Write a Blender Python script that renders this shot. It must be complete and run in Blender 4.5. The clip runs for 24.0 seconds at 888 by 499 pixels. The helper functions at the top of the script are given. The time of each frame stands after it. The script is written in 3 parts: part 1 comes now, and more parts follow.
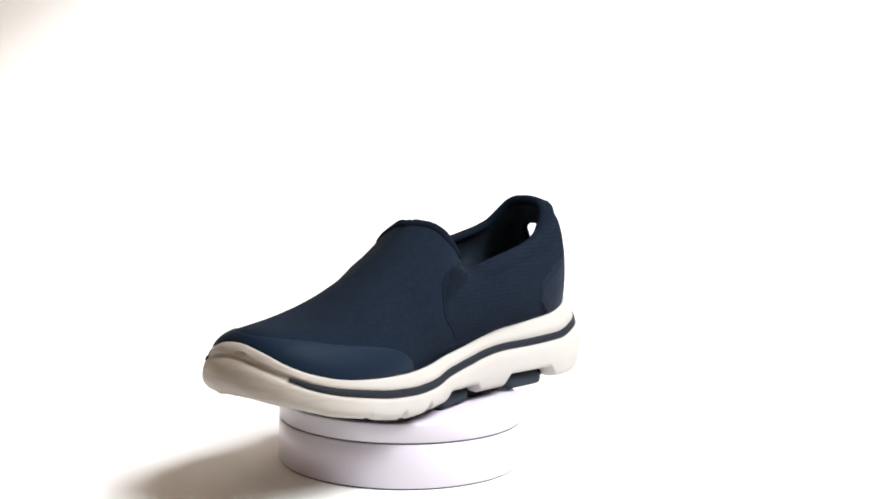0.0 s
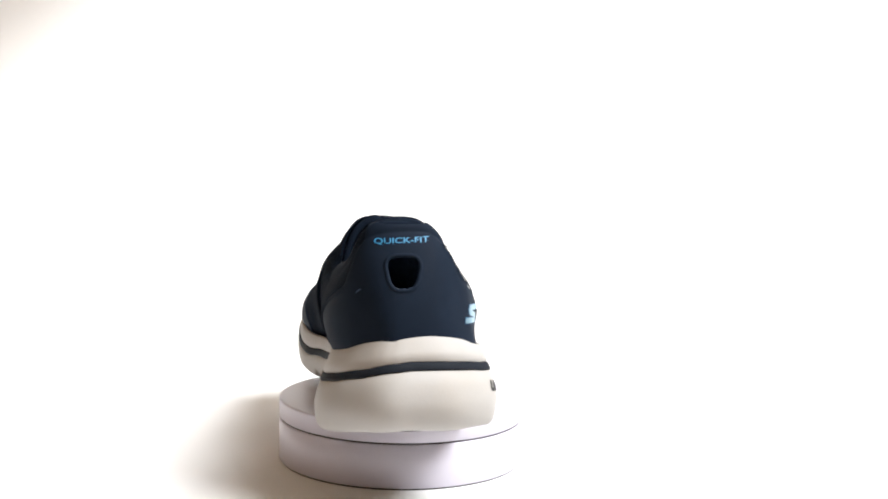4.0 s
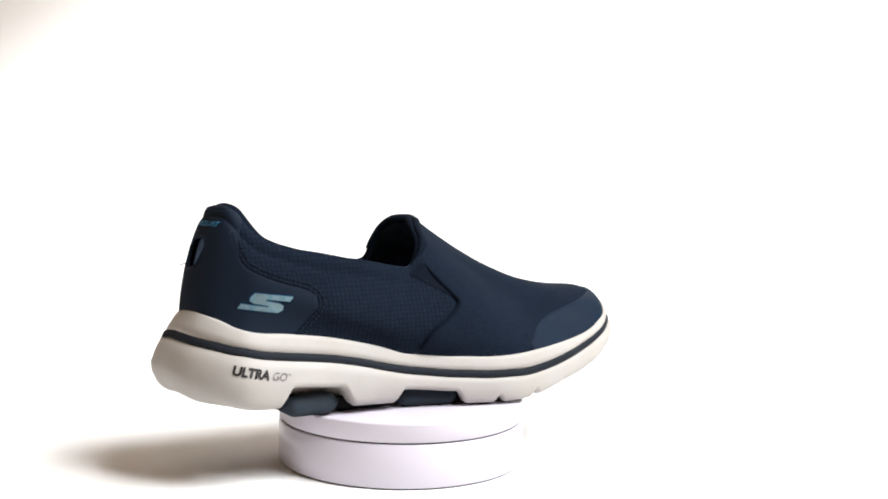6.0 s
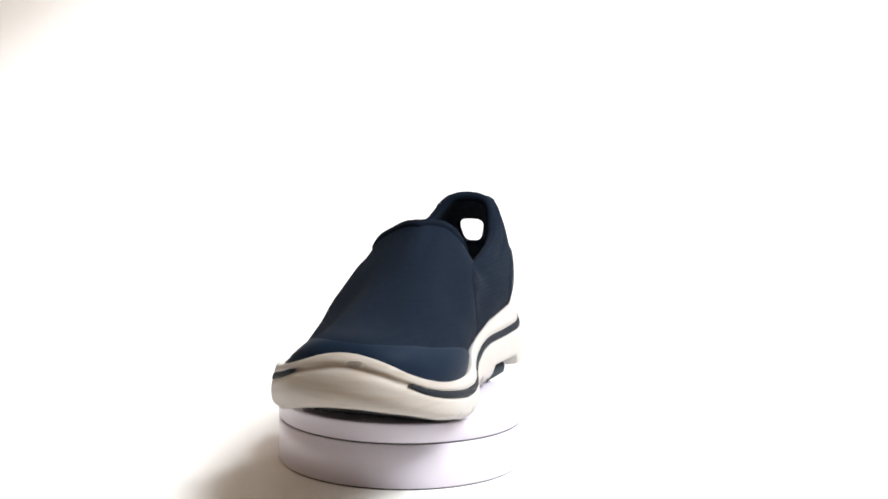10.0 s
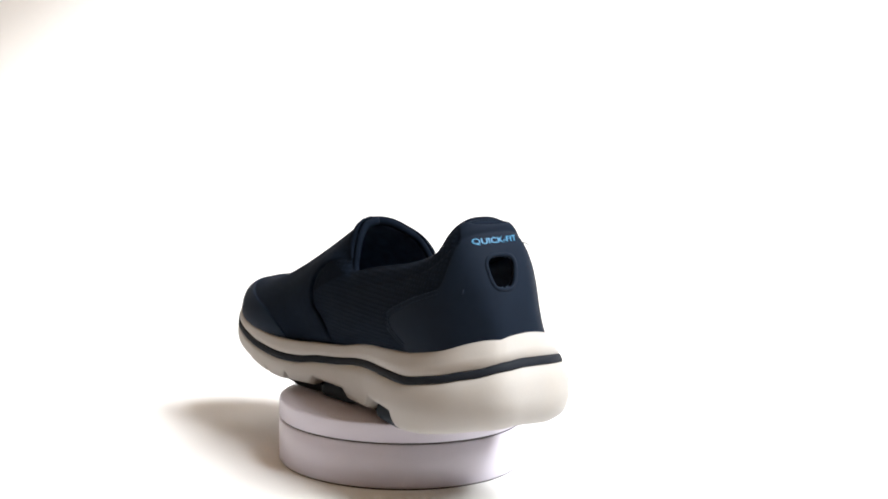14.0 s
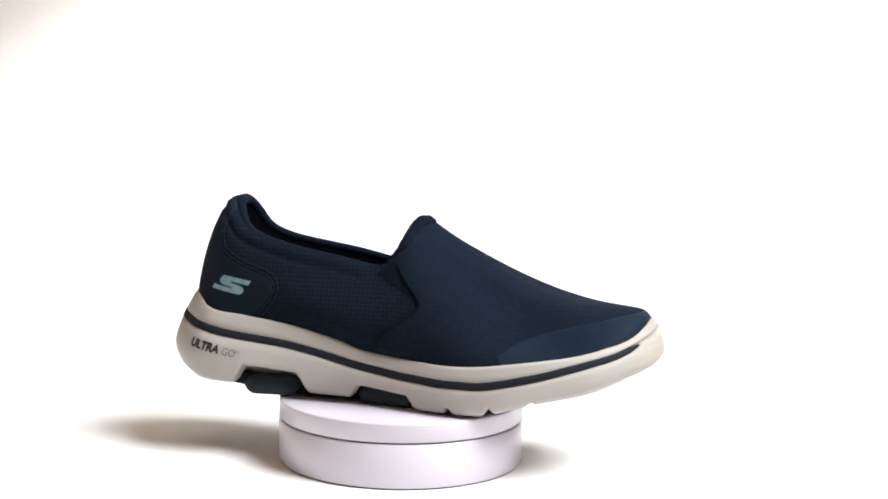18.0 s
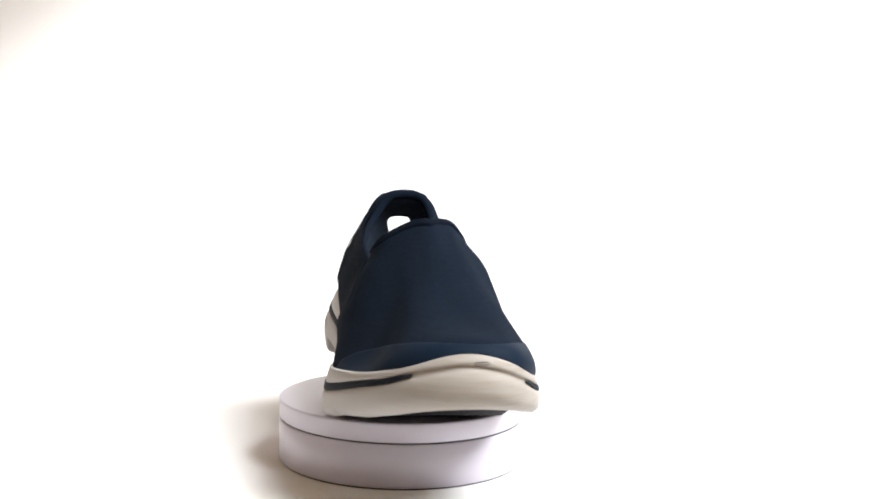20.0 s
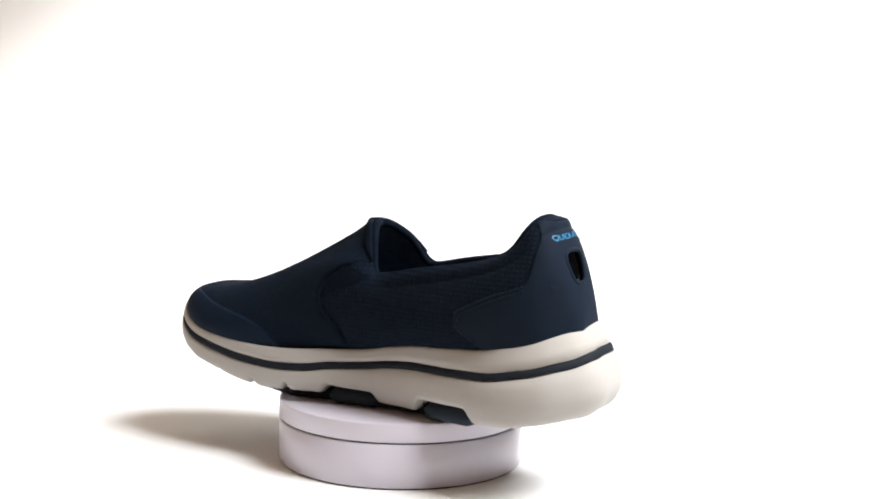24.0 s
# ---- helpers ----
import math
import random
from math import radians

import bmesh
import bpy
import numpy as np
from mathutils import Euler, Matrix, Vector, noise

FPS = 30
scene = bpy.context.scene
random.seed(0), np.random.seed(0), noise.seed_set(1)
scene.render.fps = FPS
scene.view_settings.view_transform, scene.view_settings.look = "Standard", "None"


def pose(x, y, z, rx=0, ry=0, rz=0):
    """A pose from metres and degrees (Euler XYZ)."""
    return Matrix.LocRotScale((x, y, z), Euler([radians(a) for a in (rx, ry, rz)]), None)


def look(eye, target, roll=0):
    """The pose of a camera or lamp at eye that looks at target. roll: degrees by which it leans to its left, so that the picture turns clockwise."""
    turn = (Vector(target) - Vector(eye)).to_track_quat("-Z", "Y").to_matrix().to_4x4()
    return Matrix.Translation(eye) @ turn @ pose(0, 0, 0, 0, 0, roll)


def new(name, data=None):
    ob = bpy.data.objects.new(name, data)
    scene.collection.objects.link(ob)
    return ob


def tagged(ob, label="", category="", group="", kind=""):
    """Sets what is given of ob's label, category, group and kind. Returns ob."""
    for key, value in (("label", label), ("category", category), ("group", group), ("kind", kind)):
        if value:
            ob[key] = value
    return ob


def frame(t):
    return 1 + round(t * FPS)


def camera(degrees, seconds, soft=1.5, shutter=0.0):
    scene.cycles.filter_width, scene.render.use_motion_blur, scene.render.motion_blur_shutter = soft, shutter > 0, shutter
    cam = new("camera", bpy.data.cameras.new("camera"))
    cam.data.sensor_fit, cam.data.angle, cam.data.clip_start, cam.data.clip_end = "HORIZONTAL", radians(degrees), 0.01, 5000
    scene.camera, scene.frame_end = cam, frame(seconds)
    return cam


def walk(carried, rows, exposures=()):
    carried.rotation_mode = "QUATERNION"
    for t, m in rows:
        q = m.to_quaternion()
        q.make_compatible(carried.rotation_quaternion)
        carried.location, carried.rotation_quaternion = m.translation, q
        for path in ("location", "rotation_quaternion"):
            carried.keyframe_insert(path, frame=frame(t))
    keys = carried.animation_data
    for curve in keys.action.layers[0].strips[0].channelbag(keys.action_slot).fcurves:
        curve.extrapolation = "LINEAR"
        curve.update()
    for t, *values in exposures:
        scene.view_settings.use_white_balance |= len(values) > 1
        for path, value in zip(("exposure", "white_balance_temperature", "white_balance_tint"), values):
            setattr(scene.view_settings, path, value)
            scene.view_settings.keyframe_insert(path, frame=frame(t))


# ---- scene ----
from mathutils.bvhtree import BVHTree

# ------------------------------------------------------------------ camera
SECONDS = 24.0
EYE = Vector((0.00000, -0.77460, 0.21016))
AIM = EYE + Vector((0.030390, 0.993586, -0.108922))
cam = camera(37.248, SECONDS, soft=1.9)
walk(cam, [(0.0, look(EYE, AIM, 1.122)), (SECONDS, look(EYE, AIM, 1.122))],
     exposures=[(0.0, 0.0), (SECONDS, 0.0)])

# ------------------------------------------------------------------ light
world = bpy.data.worlds.new("room_air")
world.use_nodes = True
scene.world = world
world.node_tree.nodes["Background"].inputs[0].default_value = (1.0, 0.985, 0.97, 1)
world.node_tree.nodes["Background"].inputs[1].default_value = 0.0

WIN_C = Vector((1.42, -0.50, 1.88))          # centre of the window opening
WIN_W, WIN_H = 1.45, 1.25


def area_lamp(name, at, target, sx, sy, watts, colour):
    data = bpy.data.lights.new(name, "AREA")
    data.shape, data.size, data.size_y, data.energy, data.color = "RECTANGLE", sx, sy, watts, colour
    ob = new(name, data)
    ob.matrix_world = look(at, target)
    return ob


area_lamp("window_light", WIN_C, Vector((0.0, 0.35, 0.35)), WIN_W, WIN_H, 160, (0.965, 0.985, 1.0))

# ------------------------------------------------------------------ materials


def material(name, colour, rough=0.6, metal=0.0, vary=0.08, scale=40.0, bump=0.0, bump_scale=400.0,
             blotch=0.0, blotch_scale=12.0, blotch_colour=None, sheen=0.0, coat=0.0, rib=0.0, rib_scale=900.0, rib_wander=4.0, rib_tint=0.0, spec=0.5):
    """A surface with colour variation at two scales, fine relief and, for knits, ribs."""
    m = bpy.data.materials.new(name)
    m.use_nodes = True
    nt = m.node_tree
    N, L = nt.nodes, nt.links
    p = N["Principled BSDF"]
    p.inputs["Roughness"].default_value, p.inputs["Metallic"].default_value = rough, metal
    p.inputs["Sheen Weight"].default_value, p.inputs["Sheen Roughness"].default_value = sheen, 0.5
    p.inputs["Coat Weight"].default_value, p.inputs["Coat Roughness"].default_value = coat, 0.25
    p.inputs["Specular IOR Level"].default_value = spec
    co = N.new("ShaderNodeTexCoord")
    fine = N.new("ShaderNodeTexNoise")
    fine.inputs["Scale"].default_value, fine.inputs["Detail"].default_value = scale, 6
    L.new(co.outputs["Object"], fine.inputs["Vector"])
    mix = N.new("ShaderNodeMix")
    mix.data_type = "RGBA"
    mix.inputs["A"].default_value = (*[c * (1 - vary) for c in colour], 1)
    mix.inputs["B"].default_value = (*[min(1, c * (1 + vary)) for c in colour], 1)
    L.new(fine.outputs["Fac"], mix.inputs["Factor"])
    out = mix.outputs["Result"]
    big = N.new("ShaderNodeTexNoise")
    big.inputs["Scale"].default_value, big.inputs["Detail"].default_value = blotch_scale, 4
    L.new(co.outputs["Object"], big.inputs["Vector"])
    if blotch:
        ramp = N.new("ShaderNodeMapRange")
        ramp.inputs["From Min"].default_value, ramp.inputs["From Max"].default_value = 0.45, 0.75
        ramp.inputs["To Max"].default_value = blotch
        L.new(big.outputs["Fac"], ramp.inputs["Value"])
        stain = N.new("ShaderNodeMix")
        stain.data_type = "RGBA"
        L.new(ramp.outputs["Result"], stain.inputs["Factor"])
        L.new(out, stain.inputs["A"])
        stain.inputs["B"].default_value = (*(blotch_colour or [c * 0.6 for c in colour]), 1)
        out = stain.outputs["Result"]
    L.new(out, p.inputs["Base Color"])
    vary_rough = N.new("ShaderNodeMapRange")
    vary_rough.inputs["To Min"].default_value, vary_rough.inputs["To Max"].default_value = max(0.02, rough - 0.08), min(1, rough + 0.08)
    L.new(big.outputs["Fac"], vary_rough.inputs["Value"])
    L.new(vary_rough.outputs["Result"], p.inputs["Roughness"])
    height = None
    if bump:
        grain = N.new("ShaderNodeTexNoise")
        grain.inputs["Scale"].default_value, grain.inputs["Detail"].default_value = bump_scale, 5
        L.new(co.outputs["Object"], grain.inputs["Vector"])
        height = grain.outputs["Fac"]
    if rib:
        wave = N.new("ShaderNodeTexWave")
        wave.wave_type, wave.bands_direction = "BANDS", "X"
        wave.inputs["Scale"].default_value, wave.inputs["Distortion"].default_value = rib_scale, rib_wander
        wave.inputs["Detail"].default_value, wave.inputs["Detail Scale"].default_value = 2, 3
        L.new(co.outputs["Object"], wave.inputs["Vector"])
        rows = N.new("ShaderNodeTexWave")
        rows.wave_type, rows.bands_direction = "BANDS", "Z"
        rows.inputs["Scale"].default_value, rows.inputs["Distortion"].default_value = rib_scale * 1.1, rib_wander * 0.75
        L.new(co.outputs["Object"], rows.inputs["Vector"])
        both = N.new("ShaderNodeMath")
        both.operation = "MULTIPLY"
        L.new(wave.outputs["Fac"], both.inputs[0])
        L.new(rows.outputs["Fac"], both.inputs[1])
        if rib_tint:
            shade = N.new("ShaderNodeMapRange")
            shade.inputs["To Min"].default_value, shade.inputs["To Max"].default_value = 1 - rib_tint, 1 + rib_tint
            L.new(both.outputs[0], shade.inputs["Value"])
            weave = N.new("ShaderNodeVectorMath")
            weave.operation = "SCALE"
            L.new(out, weave.inputs[0])
            L.new(shade.outputs["Result"], weave.inputs["Scale"])
            L.new(weave.outputs["Vector"], p.inputs["Base Color"])
        if height is None:
            height = both.outputs[0]
        else:
            add = N.new("ShaderNodeMath")
            add.operation = "MULTIPLY_ADD"
            add.inputs[1].default_value = rib
            L.new(both.outputs[0], add.inputs[0])
            L.new(height, add.inputs[2])
            height = add.outputs[0]
    if height is not None:
        b = N.new("ShaderNodeBump")
        b.inputs["Strength"].default_value, b.inputs["Distance"].default_value = bump or rib, 0.0006
        L.new(height, b.inputs["Height"])
        L.new(b.outputs["Normal"], p.inputs["Normal"])
    return m


KNIT = material("navy_knit", (0.0057, 0.0103, 0.0196), 0.95, vary=0.34, scale=420, bump=0.45, bump_scale=1300,
                blotch=0.25, blotch_scale=22, blotch_colour=(0.0046, 0.0081, 0.0150), sheen=0.0, rib=0.12, rib_scale=118, rib_wander=1.2, rib_tint=0.05, spec=0.06)
WAFFLE = material("navy_waffle_knit", (0.0061, 0.0108, 0.0202), 0.95, vary=0.30, scale=420, bump=0.5, bump_scale=900,
                  blotch=0.30, blotch_scale=22, blotch_colour=(0.0046, 0.0080, 0.0148), rib=0.8, rib_scale=118, rib_wander=0.9, rib_tint=0.17, spec=0.06)
GORE = material("navy_elastic", (0.0044, 0.0074, 0.0136), 0.9, vary=0.3, scale=120, bump=0.3, bump_scale=900, rib=1.0, rib_scale=420, spec=0.04)
FILM = material("slate_blue_film", (0.0058, 0.0131, 0.0268), 0.62, vary=0.10, scale=60, bump=0.12, bump_scale=1200,
                blotch=0.25, blotch_scale=30, blotch_colour=(0.0050, 0.0115, 0.0236), spec=0.06)
COUNTER = material("navy_smooth_synthetic", (0.0066, 0.0123, 0.0238), 0.70, vary=0.15, scale=80, bump=0.12, bump_scale=1500,
                   blotch=0.25, blotch_scale=25, spec=0.08)
LINING = material("dark_navy_lining", (0.046, 0.061, 0.088), 0.95, vary=0.3, scale=200, bump=0.3, bump_scale=1200, spec=0.03)
BINDING = material("navy_binding", (0.0042, 0.0078, 0.0156), 0.9, vary=0.25, scale=200, bump=0.3, bump_scale=1500, spec=0.06)
TONGUE = material("dark_navy_binding", (0.0036, 0.0066, 0.0130), 0.9, vary=0.25, scale=200, bump=0.3, bump_scale=1500, spec=0.05)
THREAD = material("slate_thread", (0.0130, 0.0205, 0.0345), 0.85, vary=0.2, scale=200, spec=0.08)
FOAM = material("off_white_foam", (0.405, 0.390, 0.373), 0.6, vary=0.04, scale=70, bump=0.10, bump_scale=700,
                blotch=0.45, blotch_scale=30, blotch_colour=(0.380, 0.344, 0.304), spec=0.35)


def scuffed_shaded(m):
    """Puts streaks of brown-grey dirt, and the shade of the toe's front and inner side, into the colour of a material's
    toe end.
    """
    nt = m.node_tree
    N, L = nt.nodes, nt.links
    p = N["Principled BSDF"]
    base = p.inputs["Base Color"].links[0].from_socket
    co = N.new("ShaderNodeTexCoord")
    sep = N.new("ShaderNodeSeparateXYZ")
    L.new(co.outputs["Object"], sep.inputs[0])
    toe = N.new("ShaderNodeMapRange")
    toe.inputs["From Min"].default_value, toe.inputs["From Max"].default_value = 0.088, 0.142
    L.new(sep.outputs["X"], toe.inputs["Value"])
    flat = N.new("ShaderNodeMapping")
    flat.inputs["Scale"].default_value = (30, 30, 260)
    L.new(co.outputs["Object"], flat.inputs["Vector"])
    streak = N.new("ShaderNodeTexNoise")
    streak.inputs["Scale"].default_value, streak.inputs["Detail"].default_value = 1.6, 7
    L.new(flat.outputs["Vector"], streak.inputs["Vector"])
    # streaks are dirt; the even minimum paints in the toe front's shade
    amount = N.new("ShaderNodeMapRange")
    amount.inputs["From Min"].default_value, amount.inputs["From Max"].default_value = 0.32, 0.72
    amount.inputs["To Min"].default_value, amount.inputs["To Max"].default_value = 0.42, 0.95
    L.new(streak.outputs["Fac"], amount.inputs["Value"])
    side = N.new("ShaderNodeMapRange")                 # weaker on the outer side, which faces the light
    side.inputs["From Min"].default_value, side.inputs["From Max"].default_value = -0.030, 0.006
    side.inputs["To Min"].default_value = 0.15
    L.new(sep.outputs["Y"], side.inputs["Value"])
    toe_inner = N.new("ShaderNodeMath")
    toe_inner.operation = "MULTIPLY"
    L.new(toe.outputs["Result"], toe_inner.inputs[0])
    L.new(side.outputs["Result"], toe_inner.inputs[1])
    both = N.new("ShaderNodeMath")
    both.operation = "MULTIPLY"
    L.new(toe_inner.outputs[0], both.inputs[0])
    L.new(amount.outputs["Result"], both.inputs[1])
    mix = N.new("ShaderNodeMix")
    mix.data_type = "RGBA"
    L.new(both.outputs[0], mix.inputs["Factor"])
    L.new(base, mix.inputs["A"])
    mix.inputs["B"].default_value = (0.30, 0.265, 0.225, 1)
    L.new(mix.outputs["Result"], p.inputs["Base Color"])


scuffed_shaded(FOAM)
STRIPE = material("charcoal_rubber", (0.0110, 0.0140, 0.0200), 0.7, vary=0.12, scale=90, bump=0.1, bump_scale=900, spec=0.12)
RUBBER = material("slate_rubber", (0.01479, 0.02262, 0.03306), 0.75, vary=0.15, scale=90, bump=0.15, bump_scale=600, spec=0.25)
# darker copy of the slate rubber, with the underside's shade in its colour
TREAD = material("shaded_underside_rubber", (0.00957, 0.01001, 0.01131), 0.8, vary=0.2, scale=90, bump=0.15, bump_scale=600, spec=0.12)
PRINT = material("black_print", (0.008, 0.008, 0.009), 0.6, vary=0.1)
PRINT_GREY = material("grey_print", (0.1392, 0.1348, 0.1305), 0.6, vary=0.1)
CYAN = material("cyan_print", (0.02436, 0.2088, 0.4089), 0.5, vary=0.15, scale=300)
CYAN_DARK = material("deep_blue_print", (0.01044, 0.0957, 0.2088), 0.45, vary=0.15, scale=300)
SILVER = material("silver_blue_print", (0.27, 0.44, 0.54), 0.36, metal=0.75, vary=0.45, scale=260,
                  blotch=0.7, blotch_scale=160, blotch_colour=(0.0522, 0.3132, 0.522))
PLASTIC = material("white_plastic", (0.6003, 0.5698, 0.6482), 0.36, vary=0.015, scale=30, bump=0.02, bump_scale=300, coat=0.15)
SEAM = material("dark_gap", (0.05, 0.045, 0.045), 0.8, vary=0.1)
PAPER = material("white_paper", (0.90, 0.895, 0.888), 0.85, vary=0.012, scale=8, bump=0.03, bump_scale=180,
                 blotch=0.03, blotch_scale=3, spec=0.2)
# colours for the unseen room: taupe holds fill back, cream reflects warm fill
WALL = material("taupe_weak_bounce", (0.33, 0.245, 0.17), 0.85, vary=0.02, scale=10, bump=0.04, bump_scale=90, spec=0.2)
CEILING = material("cream_fill_bounce", (0.85, 0.74, 0.60), 0.9, vary=0.02, scale=10, bump=0.04, bump_scale=90, spec=0.2)
FRAME = material("white_window_paint", (0.8, 0.8, 0.79), 0.5, vary=0.02)

# ------------------------------------------------------------------ helpers


def part(name, bm, mat, parent=None, label="", smooth=True):
    """Links a bmesh as one mesh object, under a thing if one is given."""
    me = bpy.data.meshes.new(name)
    bmesh.ops.recalc_face_normals(bm, faces=bm.faces)
    bm.to_mesh(me)
    bm.free()
    for poly in me.polygons:
        poly.use_smooth = smooth
    me.materials.append(mat)
    ob = new(name, me)
    if parent is not None:
        ob.parent = parent
    if label:
        ob["label"] = label
    return ob


def grid_mesh(P, wrap_u=False):
    """A bmesh of quads from an array of rows of points."""
    bm = bmesh.new()
    n, k = P.shape[:2]
    vs = [[bm.verts.new(P[i, j]) for j in range(k)] for i in range(n)]
    for i in range(n if wrap_u else n - 1):
        a, b = vs[i], vs[(i + 1) % n]
        for j in range(k - 1):
            bm.faces.new((a[j], b[j], b[j + 1], a[j + 1]))
    return bm, vs


def box(bm, x0, x1, y0, y1, z0, z1):
    v = [bm.verts.new((x, y, z)) for z in (z0, z1) for y in (y0, y1) for x in (x0, x1)]
    for q in ((0, 2, 3, 1), (4, 5, 7, 6), (0, 1, 5, 4), (1, 3, 7, 5), (3, 2, 6, 7), (2, 0, 4, 6)):
        bm.faces.new([v[i] for i in q])
    return bm


def lathe(profile, steps=128):
    """A closed body turned round the z axis; profile from the axis out and back to it."""
    bm = bmesh.new()
    rings = []
    for r, z in profile:
        if r < 1e-6:
            rings.append([bm.verts.new((0, 0, z))])
        else:
            rings.append([bm.verts.new((r * math.cos(2 * math.pi * i / steps), r * math.sin(2 * math.pi * i / steps), z)) for i in range(steps)])
    for a, b in zip(rings, rings[1:]):
        for i in range(steps):
            j = (i + 1) % steps
            if len(a) == 1:
                bm.faces.new((a[0], b[i], b[j]))
            elif len(b) == 1:
                bm.faces.new((a[i], a[j], b[0]))
            else:
                bm.faces.new((a[i], a[j], b[j], b[i]))
    return bm


def tube(points, radius, sides=10, closed=False):
    """A round cord along points; radius a number or one for each point."""
    pts = [Vector(p) for p in points]
    n = len(pts)
    rad = [radius] * n if isinstance(radius, float) else [float(q) for q in radius]
    bm = bmesh.new()
    rings, side = [], None
    for i in range(n):
        a = pts[(i - 1) % n] if closed or i else pts[0]
        b = pts[(i + 1) % n] if closed or i < n - 1 else pts[-1]
        d = (b - a).normalized()
        if side is None:
            side = d.orthogonal().normalized()
        side = (side - d * side.dot(d)).normalized()
        up = d.cross(side)
        rings.append([bm.verts.new(pts[i] + rad[i] * (math.cos(2 * math.pi * k / sides) * side + math.sin(2 * math.pi * k / sides) * up)) for k in range(sides)])
    for i in range(n if closed else n - 1):
        a, b = rings[i], rings[(i + 1) % n]
        for k in range(sides):
            bm.faces.new((a[k], a[(k + 1) % sides], b[(k + 1) % sides], b[k]))
    if not closed:
        bm.faces.new(rings[0])
        bm.faces.new(rings[-1])
    return bm


def curve(xs, ys):
    """A smooth curve through the points, without overshoot."""
    xs, ys = np.array(xs, float), np.array(ys, float)
    h, d = np.diff(xs), np.diff(ys) / np.diff(xs)
    m = np.zeros_like(ys)
    m[0], m[-1] = d[0], d[-1]
    for i in range(1, len(xs) - 1):
        m[i] = 0 if d[i - 1] * d[i] <= 0 else 2 * d[i - 1] * d[i] / (d[i - 1] + d[i])

    def value(x):
        x = np.clip(x, xs[0], xs[-1])
        i = np.clip(np.searchsorted(xs, x) - 1, 0, len(xs) - 2)
        t = (x - xs[i]) / h[i]
        return ((1 + 2 * t) * (1 - t) ** 2 * ys[i] + t * (1 - t) ** 2 * h[i] * m[i]
                + t * t * (3 - 2 * t) * ys[i + 1] + t * t * (t - 1) * h[i] * m[i + 1])
    return value


def ring_curve(points, per):
    """A closed Catmull-Rom curve through the points, per samples a span."""
    P = np.array(points, float)
    n = len(P)
    t = (np.arange(per) / per)[:, None]
    out = []
    for i in range(n):
        a, b, c, d = P[i - 1], P[i], P[(i + 1) % n], P[(i + 2) % n]
        out.append(0.5 * (2 * b + (c - a) * t + (2 * a - 5 * b + 4 * c - d) * t ** 2 + (3 * b - a - 3 * c + d) * t ** 3))
    return np.concatenate(out)


def smooth(x):
    x = np.clip(x, 0, 1)
    return x * x * (3 - 2 * x)


# ------------------------------------------------------------------ the room


# depth of an added bend that shades the sheet's upper left corner
CORNER_SHADE = 0.095


